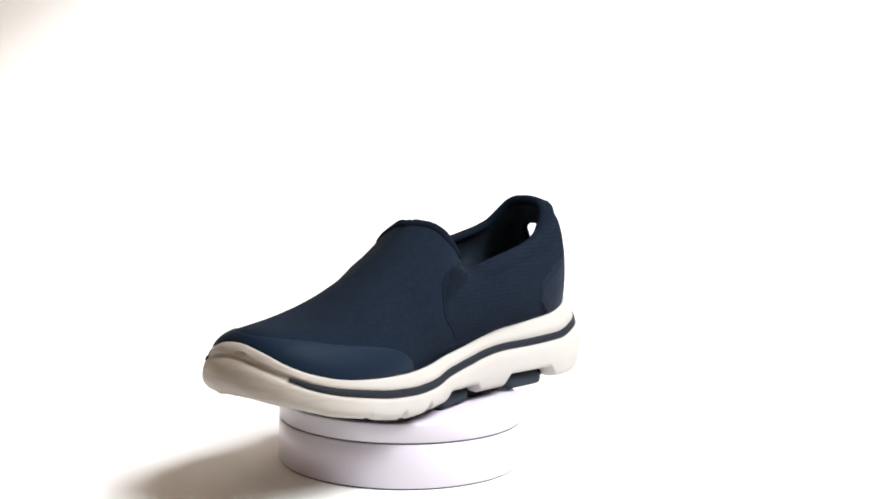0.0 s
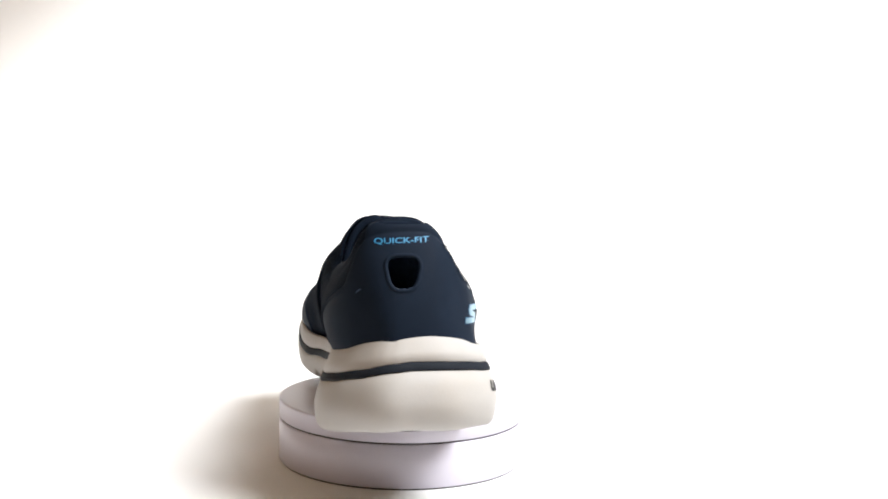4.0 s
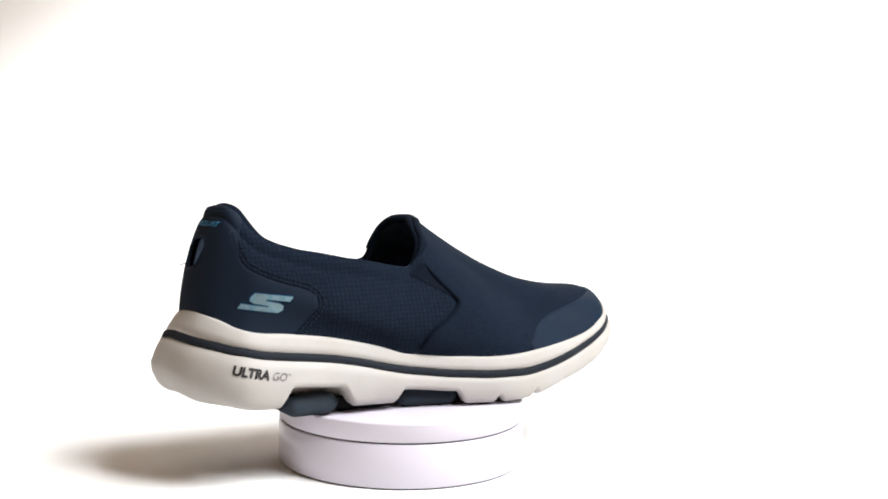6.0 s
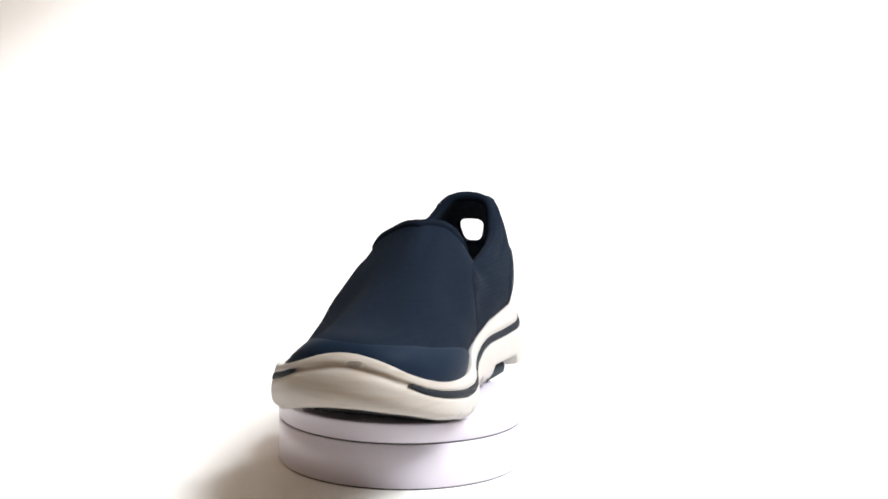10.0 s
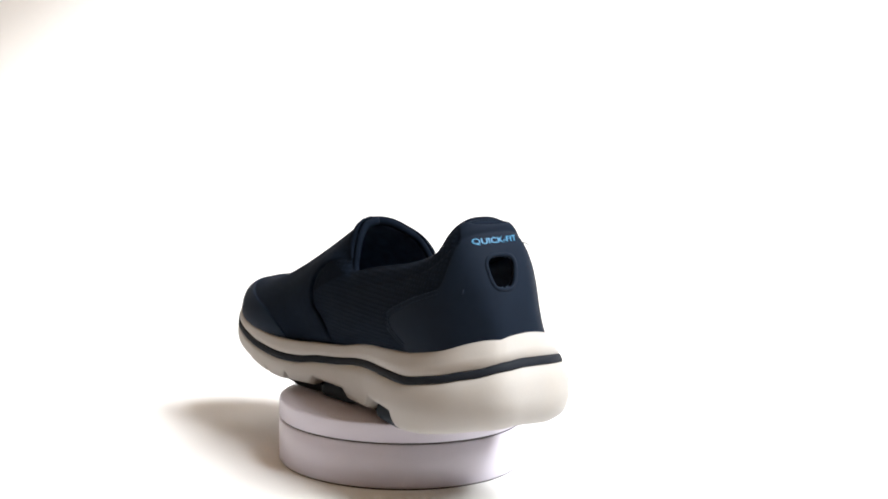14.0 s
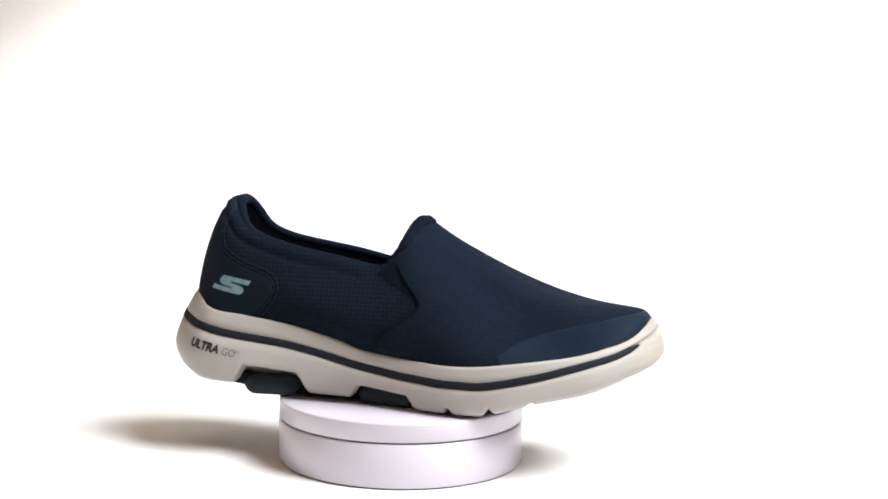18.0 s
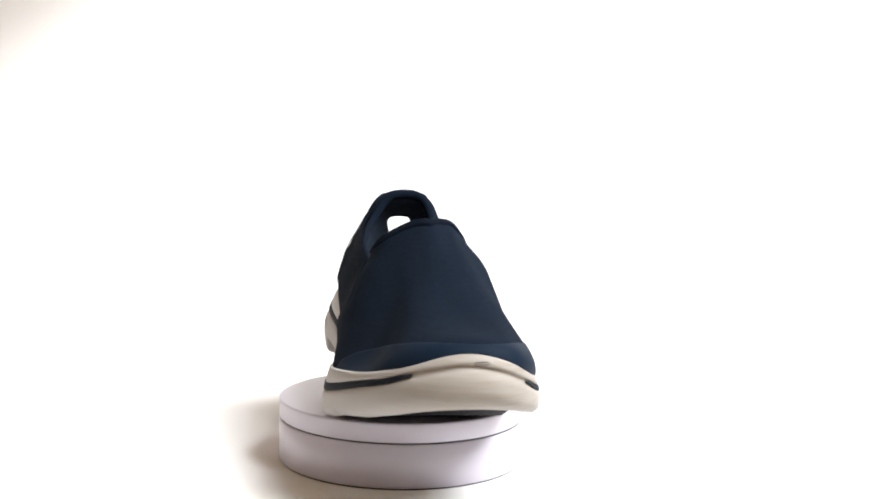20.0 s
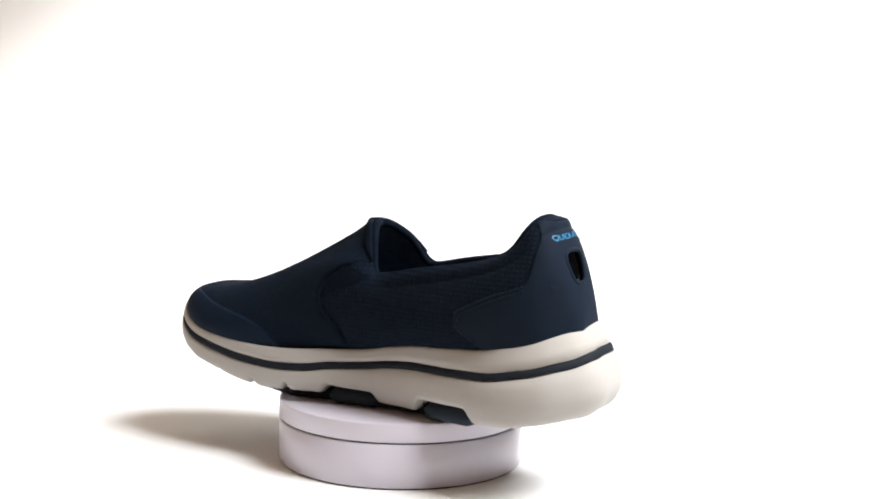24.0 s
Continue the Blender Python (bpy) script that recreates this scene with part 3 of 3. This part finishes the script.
def build_shoe():
    shoe = tagged(new("slip_on_shoe"), "navy knit slip-on walking shoe with off-white foam sole", "shoe")
    last = Last()
    s = STATION
    n = len(s)

    # --- foam sole
    zb = last.low + last.cut
    has_line = np.where(s < 15, smooth((13.50 - s) / 0.35), smooth((s - 16.75) / 0.35))
    lw = 0.0020 - 0.0009 * smooth(1 - np.abs(s - 15) / 5)           # half width of the stripe
    groove = 0.0009 * has_line + 0.0011 * (1 - has_line)
    wide = last.low + 0.52 * (last.line - last.low)
    rings = []
    rings.append(last.at(0.0160, np.maximum(last.low + 0.004 - 0.0035 * last.toe, 0.0425)))
    rings.append(last.at(0.0135, zb + 0.0005))
    rings.append(last.at(last.tuck + 0.0035, zb))
    for f in (0.0012, 0.003):
        z = zb + f
        rings.append(last.at(last.wall_inset(z) + (0.0006 if f < 0.002 else 0), z))
    for f in (0.35, 0.7, 1.0):
        z = np.maximum(last.low + f * (wide - last.low), zb + 0.0035 + 0.001 * f)
        rings.append(last.at(last.wall_inset(z), z))
    for f in (0.5, 1.0):
        z = wide + f * (last.line - lw - 0.0006 - wide)
        z = np.maximum(z, zb + 0.0050 + 0.0008 * f)
        rings.append(last.at(last.wall_inset(z), z))
    for dz, g in ((-0.0002, 1), (0.5, 1), (1.0, 1), (1.25, 0)):
        z = last.line + (lw if dz >= 0.5 else -lw) * (1 if dz != 0.5 else 0) * (1 if dz <= 1 else 1.25)
        rings.append(last.at(last.wall_inset(z) + groove * g, z))
    for f in (0.45, 0.8):
        z = last.line + lw * 1.25 + f * (last.top - 0.0012 - last.line - lw * 1.25)
        rings.append(last.at(last.wall_inset(z), z))
    rings.append(last.at(last.inset - 0.0003, last.top - 0.0012))
    rings.append(last.at(last.inset + 0.0004, last.top - 0.0003))
    rings.append(last.at(last.inset + 0.0012, last.top))
    rings.append(last.at(last.inset + 0.0030, last.top - 0.002))
    rings.append(last.at(0.020, last.top - 0.006))
    sole = part("midsole", ring_solid(rings), FOAM, shoe, "off-white moulded foam midsole with slight scuffs and toe shade in its colour")
    sole_tree = BVHTree.FromPolygons([v.co.copy() for v in sole.data.vertices], [tuple(p.vertices) for p in sole.data.polygons])

    # --- charcoal stripe, open at the toe
    k0, k1 = int(13.36 * PER), int(16.90 * PER)
    order = list(range(k1, n)) + list(range(0, k0 + 1))
    cols = []
    for q, i in enumerate(order):
        end = min(q, len(order) - 1 - q)
        half = lw[i] * min(1, 0.35 + end / 14)
        col = []
        for a, d in ((-1, 0.0012), (-1, 0.0001), (-0.6, -0.0003), (0.6, -0.0003), (1, 0.0001), (1, 0.0012)):
            z = last.line[i] + a * half
            ins = last.wall_inset(np.full(n, z))[i] + d
            p = last.plan[i] - last.out[i] * ins
            col.append((p[0], p[1], z))
        cols.append(col)
    part("stripe", grid_mesh(np.array(cols))[0], STRIPE, sole, "charcoal rubber stripe let into the foam")

    # --- outsole, coloured near black for the shade under the foam
    lo = np.interp(last.plan[:, 0], [-.145, -.125, -.10, -.05, .045, .07, .085, .10, .13, .15], [.0500, .0492, .0440, .0377, .0377, .0412, .0468, .0530, .0640, .0680])
    more = last.tuck * 0.6 + last.trim + 0.048 * smooth(1 - np.abs(s - 14.2) / 5.5)
    r0 = last.at(0.0125 + more, lo)
    r1 = last.at(0.0105 + more, lo + 0.0012)
    r2 = last.at(0.0105 + more, lo + 0.0085)
    part("outsole", ring_solid([r0, r1, r2]), TREAD, shoe, "slate rubber outsole with underside shade in its colour")
    # near-black block for the dark spot under the middle of the heel
    heel_pad = bmesh.new()
    levels = []
    for z, grow in ((0.0505, 0.0), (0.0436, 0.0), (0.0426, -0.0010)):
        ring = []
        for a in np.linspace(0, 2 * math.pi, 36, endpoint=False):
            c, d = math.cos(a), math.sin(a)
            ring.append(heel_pad.verts.new((-0.0985 + (0.0125 + grow) * math.copysign(abs(c) ** 0.6, c), 0.0062 + (0.0118 + grow) * math.copysign(abs(d) ** 0.6, d), z)))
        levels.append(ring)
    for a, b in zip(levels, levels[1:]):
        for k in range(36):
            heel_pad.faces.new((a[k], a[(k + 1) % 36], b[(k + 1) % 36], b[k]))
    heel_pad.faces.new(levels[0])
    heel_pad.faces.new(levels[-1])
    part("outsole_pad", heel_pad, TREAD, shoe, "near-black block under the heel")
    for which, a, b, zt, ins in ((0, -.0885, -.0525, .0500, .0050), (0, -.0200, .0175, .0485, .0050), (1, -.0835, -.0450, .0478, .0035), (1, -.0170, .0185, .0470, .0055)):
        idx = [i for i in range(n) if a <= last.plan[i, 0] <= b and (s[i] < 15) == (which == 0)]
        cols = []
        for q, i in enumerate(idx):
            e = min(q, len(idx) - 1 - q)
            rnd = 0.0040 * (1 - min(1, e / 6)) ** 2
            bot = (0.0386 if a < -.05 else 0.0378) + rnd
            col = []
            for d, z in ((0.018, bot), (ins + 0.003, bot), (ins + 0.0005, bot + 0.0012), (ins, bot + 0.004), (ins + 0.0012, zt - 0.0015 - rnd), (ins + 0.004, zt - rnd), (0.018, zt - rnd)):
                p = last.plan[i] - last.out[i] * (d + rnd)
                col.append((p[0], p[1], z))
            cols.append(col)
        bm, vs = grid_mesh(np.array(cols))
        for row in (vs[0], vs[-1]):
            bm.faces.new(row)
        part("outsole_pod", bm, RUBBER, shoe, "dark slate rubber cushioning pod")

    # --- knit upper with the window in its heel
    S = last.upper()
    N = normals_of(S)
    if N[0, 10, 0] > 0:
        N = -N
    span = np.linalg.norm(np.diff(S, axis=1), axis=2)
    under = np.concatenate([np.cumsum(span[:, ::-1], 1)[:, ::-1], np.zeros((n, 1))], 1)      # way down from the rim
    back = (smooth((s - 22.4) / 1.2) + smooth((7.6 - s) / 1.2))[:, None]
    S = S + N * (back * (0.0009 * np.exp(-((under - 0.0045) / 0.0030) ** 2) - 0.0008 * np.exp(-((under - 0.0095) / 0.0012) ** 2)))[:, :, None]
    N = normals_of(S)
    if N[0, 10, 0] > 0:
        N = -N
    yc, z0, z1 = 0.0106, 0.1185, 0.1349

    def in_hole(c):
        if c[0] > -0.10:
            return False
        f = (c[2] - z0) / (z1 - z0)
        if f < 0 or f > 1:
            return False
        half = 0.0065 + 0.0025 * min(1, f * 1.5)
        return (abs(c[1] - yc) / half) ** 3.2 + abs(2 * f - 1) ** 3.2 < 1

    # the vamp laps over the quarters along a bent seam on either side
    seam_out = curve([.060, .0725, .0825, .0891, .0975, .1012, .1108, .1201, .1291, .137], [-.010, -.0053, .0024, .0124, .0200, .0175, .0087, .0025, .0003, .000])
    seam_in = curve([.060, .0731, .0836, .0927, .1011, .1094, .1165, .1283, .1381], [.002, .0065, .0130, .0222, .0240, .0225, .0156, .0076, .0043])
    inner_side = last.side > 0.5
    Z = S[:, :, 2]
    front = S[:, :, 0] - np.where(inner_side[:, None], seam_in(Z), seam_out(Z))
    toeward = (smooth((s - 8.0) / 1.2) * smooth((22.2 - s) / 1.2))[:, None] * smooth((Z - 0.114) / 0.016)
    front = front + 0.024 * toeward
    lapped = S + N * (0.0017 * smooth((front + 0.003) / 0.004) * (1 - smooth((front - 0.006) / 0.03)) * (1 - 0.9 * toeward)
                       * smooth((np.arange(S.shape[1]) / (S.shape[1] - 1) - 0.10) / 0.12)[None, :]
                       * (1 - smooth((np.arange(S.shape[1]) / (S.shape[1] - 1) - 0.82) / 0.13))[None, :])[:, :, None]
    for name, mat, label, keep in (("vamp", KNIT, "navy blue knit fabric vamp", lambda i, j: front[i, j] > -0.0012),
                                   ("quarter", WAFFLE, "navy waffle-knit fabric quarters round the heel", lambda i, j: front[i, j] < 0.006)):
        bm, vs = grid_mesh(lapped if name == "vamp" else S - N * 0.0002 * (front > -0.002)[:, :, None], wrap_u=True)
        bm.faces.ensure_lookup_table()
        k = S.shape[1] - 1
        dead = [f for q, f in enumerate(bm.faces) if not keep(q // k, q % k) or in_hole(f.calc_center_median())]
        bmesh.ops.delete(bm, geom=dead, context="FACES")
        part(name, bm, mat, shoe, label)
    tree = BVHTree.FromPolygons([Vector(p) for p in S.reshape(-1, 3)],
                                [(i * S.shape[1] + j, ((i + 1) % n) * S.shape[1] + j, ((i + 1) % n) * S.shape[1] + j + 1, i * S.shape[1] + j + 1)
                                 for i in range(n) for j in range(S.shape[1] - 1)])
    inner = S - N * 0.0032
    inner[:, -1] = S[:, -1] - np.column_stack([last.out, np.zeros(n)]) * 0.002
    bm, vs = grid_mesh(inner, wrap_u=True)
    dead = [f for f in bm.faces if in_hole(f.calc_center_median())]
    bmesh.ops.delete(bm, geom=dead, context="FACES")
    part("lining", bm, LINING, shoe, "dark navy fabric lining")
    part("insole", ring_solid([last.at(last.inset + 0.004, last.top - 0.003), last.at(last.inset + 0.012, last.top - 0.0045)], cap_low=False), LINING, shoe, "dark navy fabric insole")

    # rim of the heel window
    loop = []
    for a in np.linspace(0, 2 * math.pi, 48, endpoint=False):
        c, d = math.cos(a), math.sin(a)
        f = 0.5 + 0.5 * math.copysign(abs(d) ** 0.55, d)
        half = 0.0065 + 0.0025 * min(1, f * 1.5)
        loop.append((-0.3, yc + half * math.copysign(abs(c) ** 0.6, c), z0 - 0.0004 + f * (z1 - z0 + 0.0008)))
    rim = cast_line(tree, loop, (1, 0, 0), 0.0001)
    part("window_rim", tube(rim, 0.0012, 8, closed=True), COUNTER, shoe, "stitched rim of the heel window")

    # collar and tongue bindings
    def rim_run(a, b, drop):
        idx = [i % n for i in range(int(a * PER), int(b * PER) + 1)]
        return [last.rim[i] - np.append(last.out[i], 0) * drop - np.array([0, 0, drop]) for i in idx], idx

    pts, idx = rim_run(22.6, 37.4, 0.0023)
    part("collar", tube(pts, [0.0026 + 0.0008 * last.heel[i] for i in idx], 12), BINDING, shoe, "padded navy collar edge")
    pts, idx = rim_run(7.4, 22.6, 0.0024)
    part("tongue_edge", tube(pts, [0.0020 + 0.0009 * smooth(1 - abs(STATION[i] - 15) / 5) for i in idx], 12), TONGUE, shoe, "rolled dark navy edge of the vamp")

    # dark band turned over the vamp's edge
    cols = []
    for i in range(int(8.6 * PER), int(21.4 * PER)):
        width = 0.0052 * min(1, (i / PER - 8.6) / 1.2, (21.4 - i / PER) / 1.2) + 0.0004
        t0 = 1 - np.interp(width, under[i][::-1], np.linspace(0, 1, S.shape[1]))
        cols.append([column(S[i], a) + column(N[i], a) * (0.0012 if 0.02 < f < 0.98 else -0.0003) for f, a in zip(np.linspace(0, 1, 7), np.linspace(t0, 1, 7))])
    part("edge_band", grid_mesh(np.array(cols))[0], TONGUE, shoe, "dark navy band along the vamp's edge")

    # toe overlay
    edge_out = curve([.059, .0625, .0666, .0738, .0837, .0952, .1086, .1219, .134, .16], [.055, .0666, .0730, .0787, .0823, .0860, .0887, .0914, .0937, .0955])
    edge_in = curve([.047, .0504, .0567, .0657, .0782, .0946, .1112, .1207, .16], [.055, .0677, .0750, .0806, .0842, .0867, .0891, .0910, .0945])

    def toe_in(p):
        x, f = np.array(p[0]), float(smooth((p[1] + 0.02) / 0.06))
        return p[0] > 0.05 and p[2] < edge_out(x) * (1 - f) + edge_in(x) * f

    part("toe_overlay", patch(S, N, np.arange(9.9, 21.2, 0.07) * PER, toe_in), FILM, shoe, "smooth slate-blue toe overlay")

    # heel counter
    edge_lines = {-1: [(-.1118, .1400), (-.1112, .1341), (-.1100, .1281), (-.1068, .1213), (-.0989, .1168), (-.0900, .1132), (-.0797, .1104), (-.0729, .1080), (-.0692, .1035), (-.0705, .0985), (-.0755, .0925), (-.0825, .0844)],
                  1: [(-.1090, .1184), (-.0930, .1122), (-.0781, .1053), (-.0723, .1021), (-.0707, .0962), (-.0745, .0904), (-.0854, .0832)]}
    out_z = curve([-.15, -.1125, -.1112, -.1100, -.1068, -.0989, -.0900, -.0797, -.0729, -.0690], [.170, .150, .1341, .1281, .1213, .1168, .1132, .1104, .1080, .1035])
    in_z = curve([-.15, -.1135, -.1122, -.1104, -.0930, -.0781, -.0723, -.0705], [.170, .150, .1300, .1189, .1122, .1053, .1021, .0965])
    out_x = curve([.075, .0844, .0925, .0985, .1035, .112], [-.0905, -.0825, -.0755, -.0705, -.0690, -.0688])
    in_x = curve([.075, .0832, .0904, .0962, .1021, .112], [-.0960, -.0854, -.0745, -.0707, -.0715, -.0720])

    def heel_in(p):
        outer_side = p[1] < 0.008
        if abs(p[1] - 0.010) < 0.0165 and p[0] < -0.09:
            return p[2] < 0.1505
        return (p[2] < (out_z if outer_side else in_z)(np.array(p[0])) and p[2] < 0.1505
                and p[0] < (out_x if outer_side else in_x)(np.array(p[2])))

    bm = patch(S, N, np.arange(24.6, 35.8, 0.045) * PER, heel_in, rows=60, lift=0.0007)
    bmesh.ops.delete(bm, geom=[f for f in bm.faces if in_hole(f.calc_center_median())], context="FACES")
    part("heel_counter", bm, COUNTER, shoe, "smooth navy synthetic heel counter")

    # two rows of stitches just inside the counter's edge on either side
    for sgn, line in edge_lines.items():
        path = even_line(line, 0.0021)
        for off in (0.0012, 0.0034):
            run = cast_line(tree, [(x, sgn * 0.2, z) for x, z in inset_line(path, off * sgn)], (0, -sgn, 0), 0.0009)
            row = bmesh.new()
            for p, q in zip(run, run[1:]):
                if (q - p).length < 0.006:
                    piece = tube([p, p + (q - p) * 0.66], 0.00030, 5)
                    me = bpy.data.meshes.new("stitch")
                    piece.to_mesh(me)
                    piece.free()
                    row.from_mesh(me)
                    bpy.data.meshes.remove(me)
            part("stitching", row, THREAD, shoe, "row of fine stitches")

    # folded edges of the vamp, coloured dark for crease shade, and the elastic gores behind them
    for sgn, line, z0s, z1s in ((-1, seam_out, .071, .119), (1, seam_in, .073, .121)):
        zs = np.linspace(z0s, z1s, 60)
        run = cast_line(tree, [(float(line(np.array(z))) - 0.0004, sgn * 0.2, z) for z in zs], (0, -sgn, 0), 0.0006)
        part("vamp_crease", tube(run, [0.0014 * min(1, 0.2 + 0.1 * min(q, len(run) - 1 - q)) for q in range(len(run))], 8), TONGUE, shoe, "folded edge of the vamp, dark for the crease's shade")
        # gore: a small triangle of elastic between vamp and collar
        cols = []
        for f in np.linspace(0, 1, 14):
            a = Vector((float(line(np.array(.0985))) * (1 - f) + (-.0085 if sgn < 0 else -.0086) * f, 0, .0985 * (1 - f) + .1135 * f))
            b = Vector((float(line(np.array(.0985))) * (1 - f) + (float(line(np.array(.122))) - .0015) * f, 0, .0985 * (1 - f) + .1200 * f))
            row = [(a.x + (b.x - a.x) * g, sgn * 0.2, a.z + (b.z - a.z) * g) for g in np.linspace(0, 1, 8)]
            hit = cast_line(tree, row, (0, -sgn, 0), 0.0005)
            if len(hit) == 8:
                cols.append([tuple(h) for h in hit])
        if len(cols) > 3:
            part("elastic_gore", grid_mesh(np.array(cols))[0], GORE, shoe, "ribbed dark elastic gore")

    # oval mark pressed into the toe bumper
    ring = [(0.3, 0.0215 + 0.0052 * math.cos(a), 0.0852 + 0.0014 * math.sin(a)) for a in np.linspace(0, 2 * math.pi, 40, endpoint=False)]
    ring = cast_line(sole_tree, ring, (-1, 0, 0), 0.0)
    if len(ring) > 20:
        part("toe_mark", tube(ring, 0.00022, 6, closed=True), FOAM, sole, "small oval mark on the toe bumper")

    for k, half in enumerate((0.0030, 0.0038, 0.0028)):
        bar = cast_line(sole_tree, [(0.3, 0.0215 + y, 0.0861 - 0.0009 * k) for y in np.linspace(-half, half, 9)], (-1, 0, 0), 0.0)
        if len(bar) > 4:
            part("toe_mark", tube(bar, 0.00025, 5), PRINT_GREY, sole, "tiny grey dash on the toe bumper")

    # loose thread ends beside the heel tab
    for a, b in (((-.1190, .0300, .1180), (-.1255, .0345, .1168)), ((-.1110, -.0085, .1392), (-.1128, -.0128, .1385))):
        bend = [Vector(a).lerp(Vector(b), f) + Vector((0, 0, 0.0008 * math.sin(3.1 * f))) for f in np.linspace(0, 1, 6)]
        part("loose_thread", tube(bend, 0.00028, 5), THREAD, shoe, "short frayed thread end")

    # --- printing and emblem
    def side_place(x0, z0, tilt, slant=0.0, from_y=-0.2):
        ct, st = math.cos(radians(tilt)), math.sin(radians(tilt))

        def place(co):
            a, b = co.x + co.y * slant, co.y
            return Vector((x0 + a * ct - b * st, from_y, z0 + a * st + b * ct))
        return place

    word = text_mesh("ULTRA", 0.0068, 0.00034)
    bmesh.ops.scale(word, vec=(0.93, 1, 1), verts=word.verts)
    drape(word, sole_tree, side_place(-.1202, .0665, -10.5, 0.16), (0, 1, 0))
    part("printed_word", word, PRINT, shoe, "black printed word on the foam")
    word = text_mesh("GO", 0.0062)
    bmesh.ops.scale(word, vec=(0.9, 1, 1), verts=word.verts)
    drape(word, sole_tree, side_place(-.0992, .0626, -9, 0.14), (0, 1, 0))
    part("printed_word", word, PRINT_GREY, shoe, "thin grey printed word on the foam")

    word = text_mesh("TM", 0.0019)
    drape(word, sole_tree, side_place(-.0904, .0640, -9, 0.1), (0, 1, 0))
    part("printed_word", word, PRINT_GREY, shoe, "tiny grey printed mark")

    # slanted zigzag: two long bars joined by a bend, in millimetres along and up the side
    zigzag = [(9.0, 7.7), (28.7, 5.5), (26.8, 2.9), (14.9, 4.2), (14.0, 3.6), (21.6, 1.9), (23.4, 0.6), (22.8, -1.8), (20.0, -3.0), (0.0, -0.5), (1.8, 2.0), (14.9, 0.2), (15.6, 0.8), (7.9, 2.2), (6.1, 3.4), (6.5, 5.5)]

    def emblem(grow):
        P = np.array(zigzag)
        T = np.roll(P, -1, 0) - np.roll(P, 1, 0)
        T /= np.linalg.norm(T, axis=1)[:, None]
        return poly_mesh([tuple(q / 1000) for q in P + grow * np.column_stack([-T[:, 1], T[:, 0]])])

    for grow, mat, lift, nm in ((0.34, CYAN_DARK, 0.0009, "emblem_outline"), (-0.06, SILVER, 0.0012, "emblem")):
        bm = emblem(grow)
        drape(bm, tree, side_place(-.1122, .1000, 0.0), (0, 1, 0), lift)
        part(nm, bm, mat, shoe, "silver-blue slanted zigzag emblem" if mat is SILVER else "deep blue outline of the emblem")

    heel_word = lambda co: Vector((-0.3, 0.0253 - co.x, 0.1408 + co.y + 0.0010 * co.x / 0.0278))
    word = text_mesh("QUICK-FIT", 0.0056, 0.00006)
    xs = [v.co.x for v in word.verts]
    fit = 0.0278 / (max(xs) - min(xs))
    bmesh.ops.scale(word, vec=(fit, 0.68, 1), verts=word.verts)
    drape(word, tree, heel_word, (1, 0, 0), 0.0012)
    part("printed_word", word, CYAN, shoe, "cyan printed word above the heel window")
    return shoe


# ------------------------------------------------------------------ build and move
build_room()
turntable, platter = build_turntable()
slip_on = build_shoe()
HEADING, PERIOD = 229.39, 10.7041


def motions():
    """The platter turns clockwise, seen from above, and carries the shoe."""
    rows = [(k * 0.5, pose(0, 0, 0, 0, 0, HEADING - 360 * k * 0.5 / PERIOD)) for k in range(int(SECONDS * 2) + 1)]
    walk(slip_on, rows)
    walk(platter, rows)


motions()
